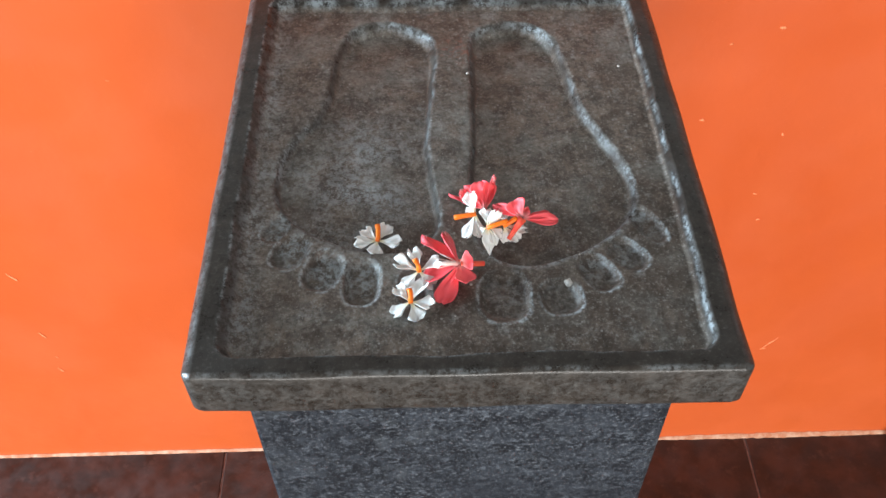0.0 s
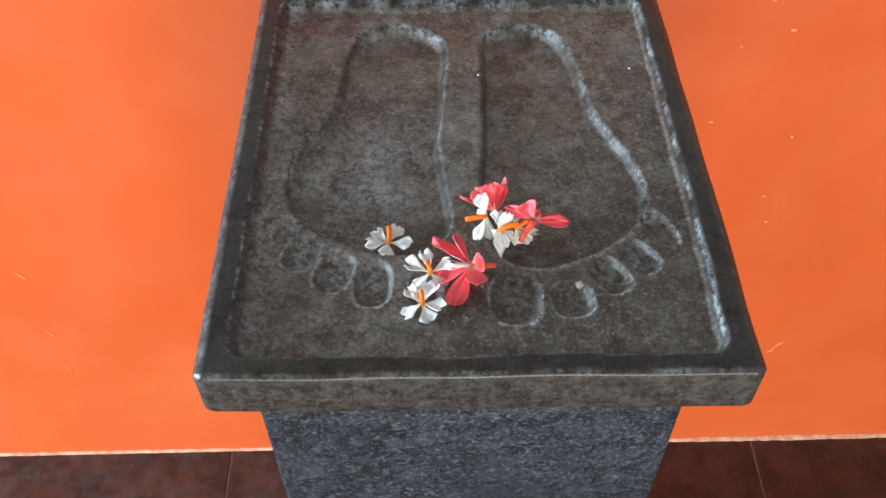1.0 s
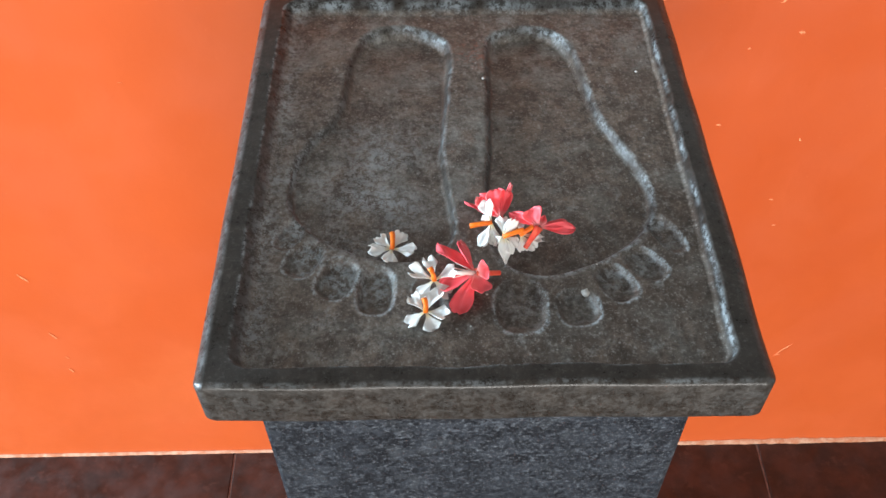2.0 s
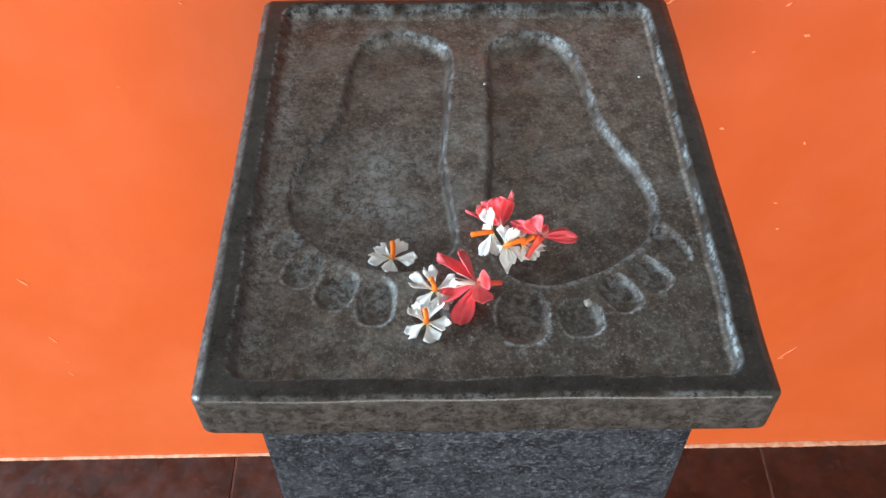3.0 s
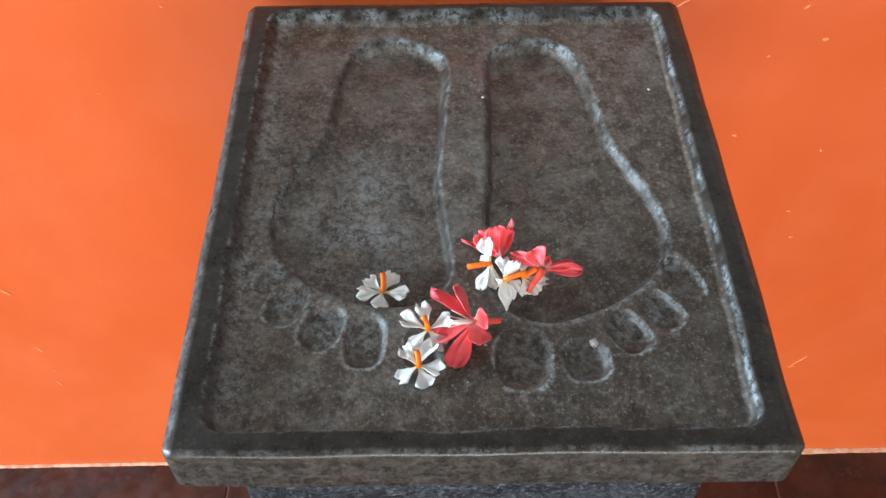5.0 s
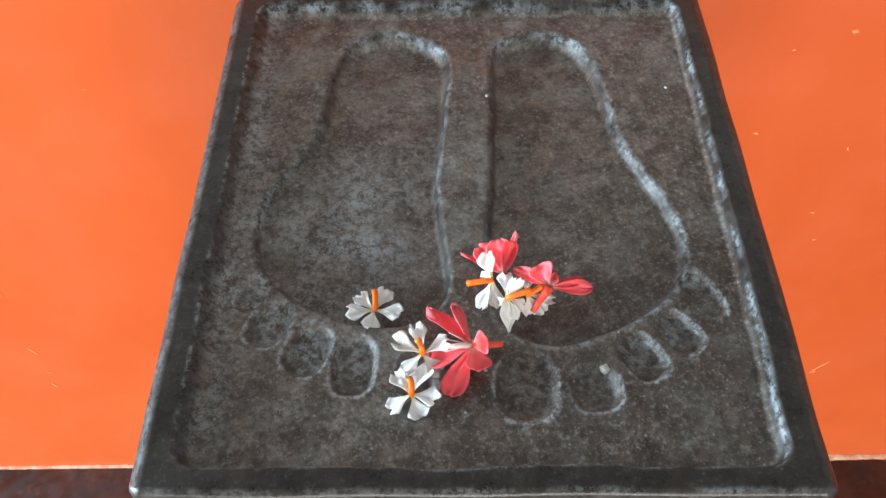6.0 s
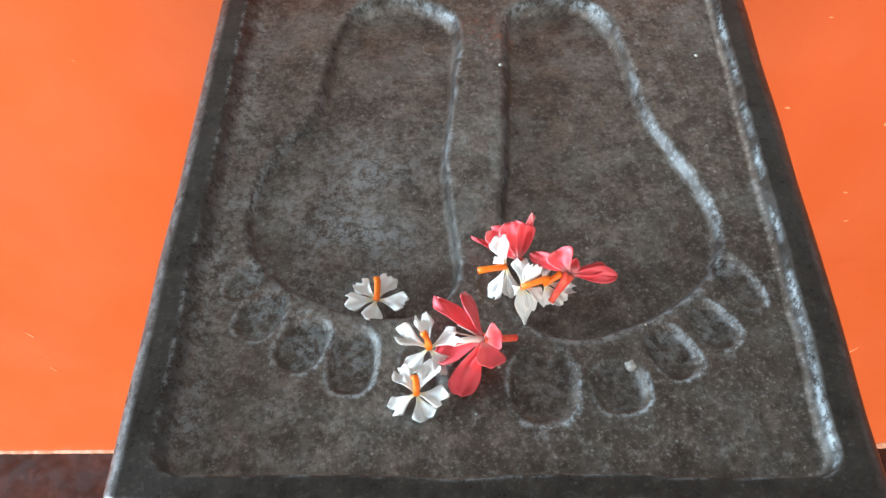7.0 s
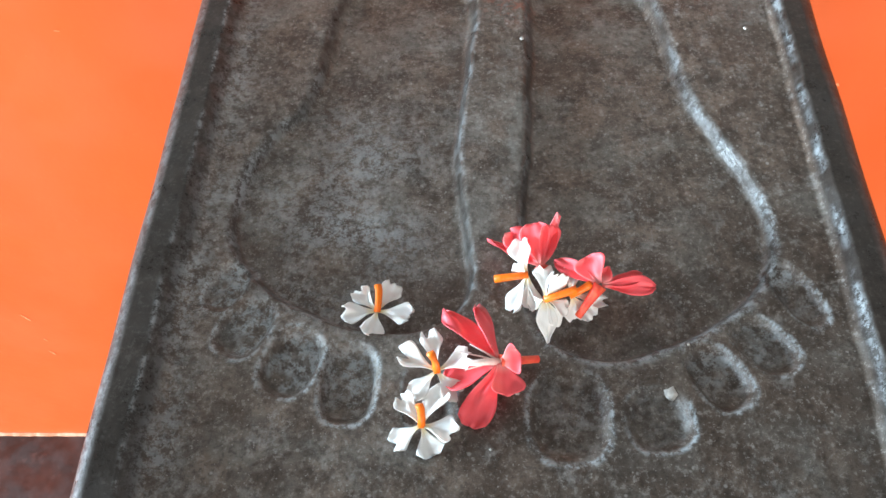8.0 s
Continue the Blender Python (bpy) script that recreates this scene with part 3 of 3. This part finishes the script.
def oleander(place, stem, petals, label, seed, threads=()):
    """A pink oleander: stem is the tube's way and length; petals are (way, face, length, width, curl)."""
    thing = tagged(new("oleander_flower"), label, "flower", "fallen flowers on the slab")
    thing.location = place
    s = Vector(stem)
    part("tube", tube([s * 0.0, s * 0.25, s * 0.6, s, s * 1.02], [0.0034, 0.0026, 0.0019, 0.0018, 0.0012]), CALYX_RED, thing, "red-orange flower tube")
    for k, (way, face, long, wide, curl, *shape) in enumerate(petals):
        data = petal(long, wide, shape[0] if shape else "round", 0.20, curl, seed * 10 + k, 0.15)
        part("petal", data, PINK_PETAL, thing, m=along(Vector(way).normalized() * 0.0010, way, face, 0.0003 * k))
    for k, (tipway, thick) in enumerate(threads):
        w = Vector(tipway)
        part("filament", tube([w * 0.05, w * 0.5 + Vector((0, 0, 0.0008)), w, w * 1.03], [thick, thick, thick * 0.7, thick * 0.3], 6), PALE_THREAD, thing, "pale pink filament")
    return thing


UP = (0, 0, 1)
jasmine((0.0650, 0.4750, 0.9160), (0.0000, 0.0120, 0.0040), (
    ((0.50, 0.87, -0.06), UP, 0.0162, 0.0105, 0.06),
    ((0.98, -0.18, 0.00), UP, 0.0163, 0.0108, 0.06),
    ((-0.13, -0.98, 0.13), UP, 0.0153, 0.0112, -0.04),
    ((-0.98, -0.18, 0.00), UP, 0.0163, 0.0118, 0.05),
    ((-0.70, 0.70, -0.13), UP, 0.0157, 0.0098, 0.06)),
    "white jasmine face down on a sole, orange tube laid back", 1)
jasmine((0.0950, 0.4380, 0.9260), (-0.0030, 0.0060, 0.0060), (
    ((-0.15, 0.99, 0.00), UP, 0.0202, 0.0095, 0.05),
    ((0.90, 0.36, 0.24), UP, 0.0166, 0.0108, 0.06),
    ((0.61, -0.75, -0.27), UP, 0.0148, 0.0120, -0.05),
    ((-0.71, -0.65, -0.26), UP, 0.0154, 0.0105, -0.05),
    ((-0.87, 0.49, -0.11), UP, 0.0185, 0.0108, 0.10)),
    "white jasmine flower with short orange tube beside a pink flower", 2)
jasmine((0.0890, 0.4130, 0.9240), (-0.0010, 0.0070, 0.0060), (
    ((-0.58, 0.81, -0.12), UP, 0.0173, 0.0090, 0.10),
    ((0.38, 0.92, 0.00), UP, 0.0184, 0.0118, 0.05),
    ((0.98, -0.20, 0.00), UP, 0.0153, 0.0130, 0.08),
    ((0.37, -0.88, -0.29), UP, 0.0136, 0.0118, -0.05),
    ((-0.83, -0.48, -0.28), UP, 0.0145, 0.0118, -0.05)),
    "white jasmine flower lying face down near the front rim", 3)
jasmine((0.1360, 0.4860, 0.9300), (-0.0150, -0.0010, -0.0020), (
    ((-0.24, 0.84, 0.48), (-0.7, -0.5, 0.6), 0.0166, 0.0105, -0.10),
    ((-0.71, 0.42, 0.57), (-0.8, 0, 0.6), 0.0071, 0.0075, -0.10),
    ((-0.44, -0.71, -0.55), (-0.5, -0.2, 1), 0.0182, 0.0095, -0.06),
    ((0.00, -0.77, -0.64), (-0.2, -0.3, 1), 0.0156, 0.0085, -0.06),
    ((0.25, -0.74, -0.62), (0.3, -0.3, 1), 0.0161, 0.0078, -0.05)),
    "white jasmine flower on its side, orange tube along the stone", 4)
jasmine((0.1440, 0.4720, 0.9310), (0.0140, 0.0040, 0.0020), (
    ((0.05, -0.92, -0.38), (0.2, -0.2, 1), 0.0184, 0.0092, -0.10, "spike"), ((0.42, -0.80, -0.42), (0.3, -0.1, 1), 0.0125, 0.0085, -0.10),
    ((0.52, 0.67, 0.52), (0.6, -0.5, 0.8), 0.0134, 0.0108, 0.10),
    ((0.00, 0.99, 0.12), (-0.3, -0.3, 1), 0.0171, 0.0092, -0.10),
    ((0.83, -0.25, -0.50), (0.3, 0, 1), 0.0120, 0.0085, -0.10),
    ((-0.70, -0.17, -0.70), (-0.2, 0, 1), 0.0057, 0.0075, -0.10)),
    "white jasmine flower resting against others, orange tube level", 5)
jasmine((0.1560, 0.4760, 0.9280), (0.0090, 0.0030, 0.0050), (
    ((0.07, 0.93, 0.36), (-0.2, -0.9, 0.7), 0.0140, 0.0100, -0.05),
    ((0.17, -0.70, -0.70), (0, -0.2, 1), 0.0115, 0.0085, -0.05),
    ((0.62, -0.55, -0.55), (0.2, -0.2, 1), 0.0145, 0.0090, 0.05),
    ((0.95, 0.00, -0.30), (0.2, -0.4, 1), 0.0168, 0.0080, 0.00)),
    "white jasmine flower half hidden under a pink flower", 6)
oleander((0.1230, 0.4410, 0.9290), (0.0170, 0.0040, -0.0050), (
    ((-0.66, 0.75, -0.06), (0.25, 0.15, 1), 0.0355, 0.0112, -0.02),
    ((-0.38, 0.93, 0.03), (0.8, -0.1, 1), 0.0292, 0.0098, -0.04),
    ((-0.40, -0.89, -0.23), (0.25, 0.1, 1), 0.0304, 0.0150, -0.05, "blunt"),
    ((-0.92, -0.28, -0.28), UP, 0.0250, 0.0150, -0.04, "blunt"),
    ((0.20, -0.98, -0.07), (0.3, -0.55, 1), 0.0153, 0.0155, -0.10, "blunt"),
    ((0.89, 0.00, 0.45), (0.25, -0.5, 1), 0.0089, 0.0140, -0.25, "blunt")),
    "deep pink five-petalled oleander flower lying open on the stone", 7,
    [((-0.016, -0.001, 0.003), 0.0004), ((-0.017, 0.003, 0.003), 0.0004), ((-0.015, -0.005, 0.002), 0.0004), ((-0.013, -0.0035, 0.0050), 0.0017), ((-0.013, 0.007, 0.003), 0.0004)])
oleander((0.1430, 0.4910, 0.9290), (0.0010, -0.0030, -0.0040), (
    ((-0.63, 0.76, 0.18), (-0.3, -0.5, 1), 0.0224, 0.0125, 0.02, "blunt"),
    ((-0.15, 0.85, 0.50), (-0.3, -0.75, 0.8), 0.0199, 0.0150, 0.10, "blunt"),
    ((0.16, 0.84, 0.52), (0.5, -0.7, 0.7), 0.0191, 0.0120, 0.08, "blunt"),
    ((0.41, 0.85, 0.34), (-0.6, -0.5, 0.6), 0.0250, 0.0085, 0.12, "spike"),
    ((-0.80, 0.59, -0.10), (0, -0.3, 1), 0.0288, 0.0060, 0.05, "spike")),
    "pink oleander flower tipped over, petals folded upward", 8)
oleander((0.1690, 0.4780, 0.9330), (-0.0100, -0.0110, -0.0090), (
    ((-0.44, 0.74, 0.51), (-0.3, -0.7, 1), 0.0136, 0.0155, -0.20, "blunt"),
    ((0.95, 0.18, -0.26), (0.1, -0.5, 1), 0.0262, 0.0096, 0.03, "round"),
    ((0.89, 0.36, -0.27), (0, -0.2, 1), 0.0210, 0.0075, 0.03, "round"),
    ((-0.80, 0.59, 0.08), (0.2, -0.6, 1), 0.0237, 0.0085, -0.20, "round"),
    ((0.44, 0.89, 0.11), (-0.2, -0.5, 1), 0.0090, 0.0075, -0.10, "spike")),
    "pink oleander flower tipped on its side, tube pointing down", 9)


# ---- small things ----
def lump(name, place, size, material, seed, flatness=0.6):
    bm = bmesh.new()
    bmesh.ops.create_icosphere(bm, subdivisions=2, radius=1.0)
    for v in bm.verts:
        v.co *= 1 + 0.35 * noise.noise(v.co * 1.7 + Vector((seed, 0, 0)))
        v.co = Vector((v.co.x * size, v.co.y * size, v.co.z * size * flatness))
    ob = new(name, mesh_from(name, bm, material))
    ob.location = place
    return ob


tagged(lump("crumb", (0.1985, 0.4330, 0.9166), 0.0042, CRUMB, 1), "pale crumb stuck on the carved second toe", "crumb")
for i, (x, y, s) in enumerate(((0.1305, 0.4306, 0.001), (0.1314, 0.4179, 0.0006), (0.1187, 0.4043, 0.0007), (0.2083, 0.4552, 0.0007), (0.1382, 0.6589, 0.0013), (-0.0352, 0.6803, 0.0018), (0.2677, 0.6641, 0.0012))):
    tagged(lump("crumb", (x, y, FLOOR_Z + 0.2 * s), s, CRUMB, 2 + i), "tiny pale grain lying on the dark stone", "crumb")
tagged(lump("stone_lump", (0.925, 0.800, GROUND + 0.012), 0.022, DARK_LUMP, 20, 0.8), "dark rough stone lump at the wall's foot", "stone")

# ---- floor tiles, last ----
TILE_SIZE = 0.4620
tile_bm = boxes((0.0016, TILE_SIZE - 0.0016, 0.0016, TILE_SIZE - 0.0016, -0.012, 0.0, 0.0012, 1))
tile_mesh = mesh_from("tile", tile_bm, TILE, False)
for i in range(-15, 7):
    for j in range(11):
        x, y = 0.6535 + (i - 1) * TILE_SIZE, WALL_Y - 0.0005 - (j + 1) * TILE_SIZE
        if WEST - 0.4 < x < EAST and y > SOUTH - 0.35:
            t = new("tile", tile_mesh)
            t.parent, t.location = floor, (x, y, GROUND)
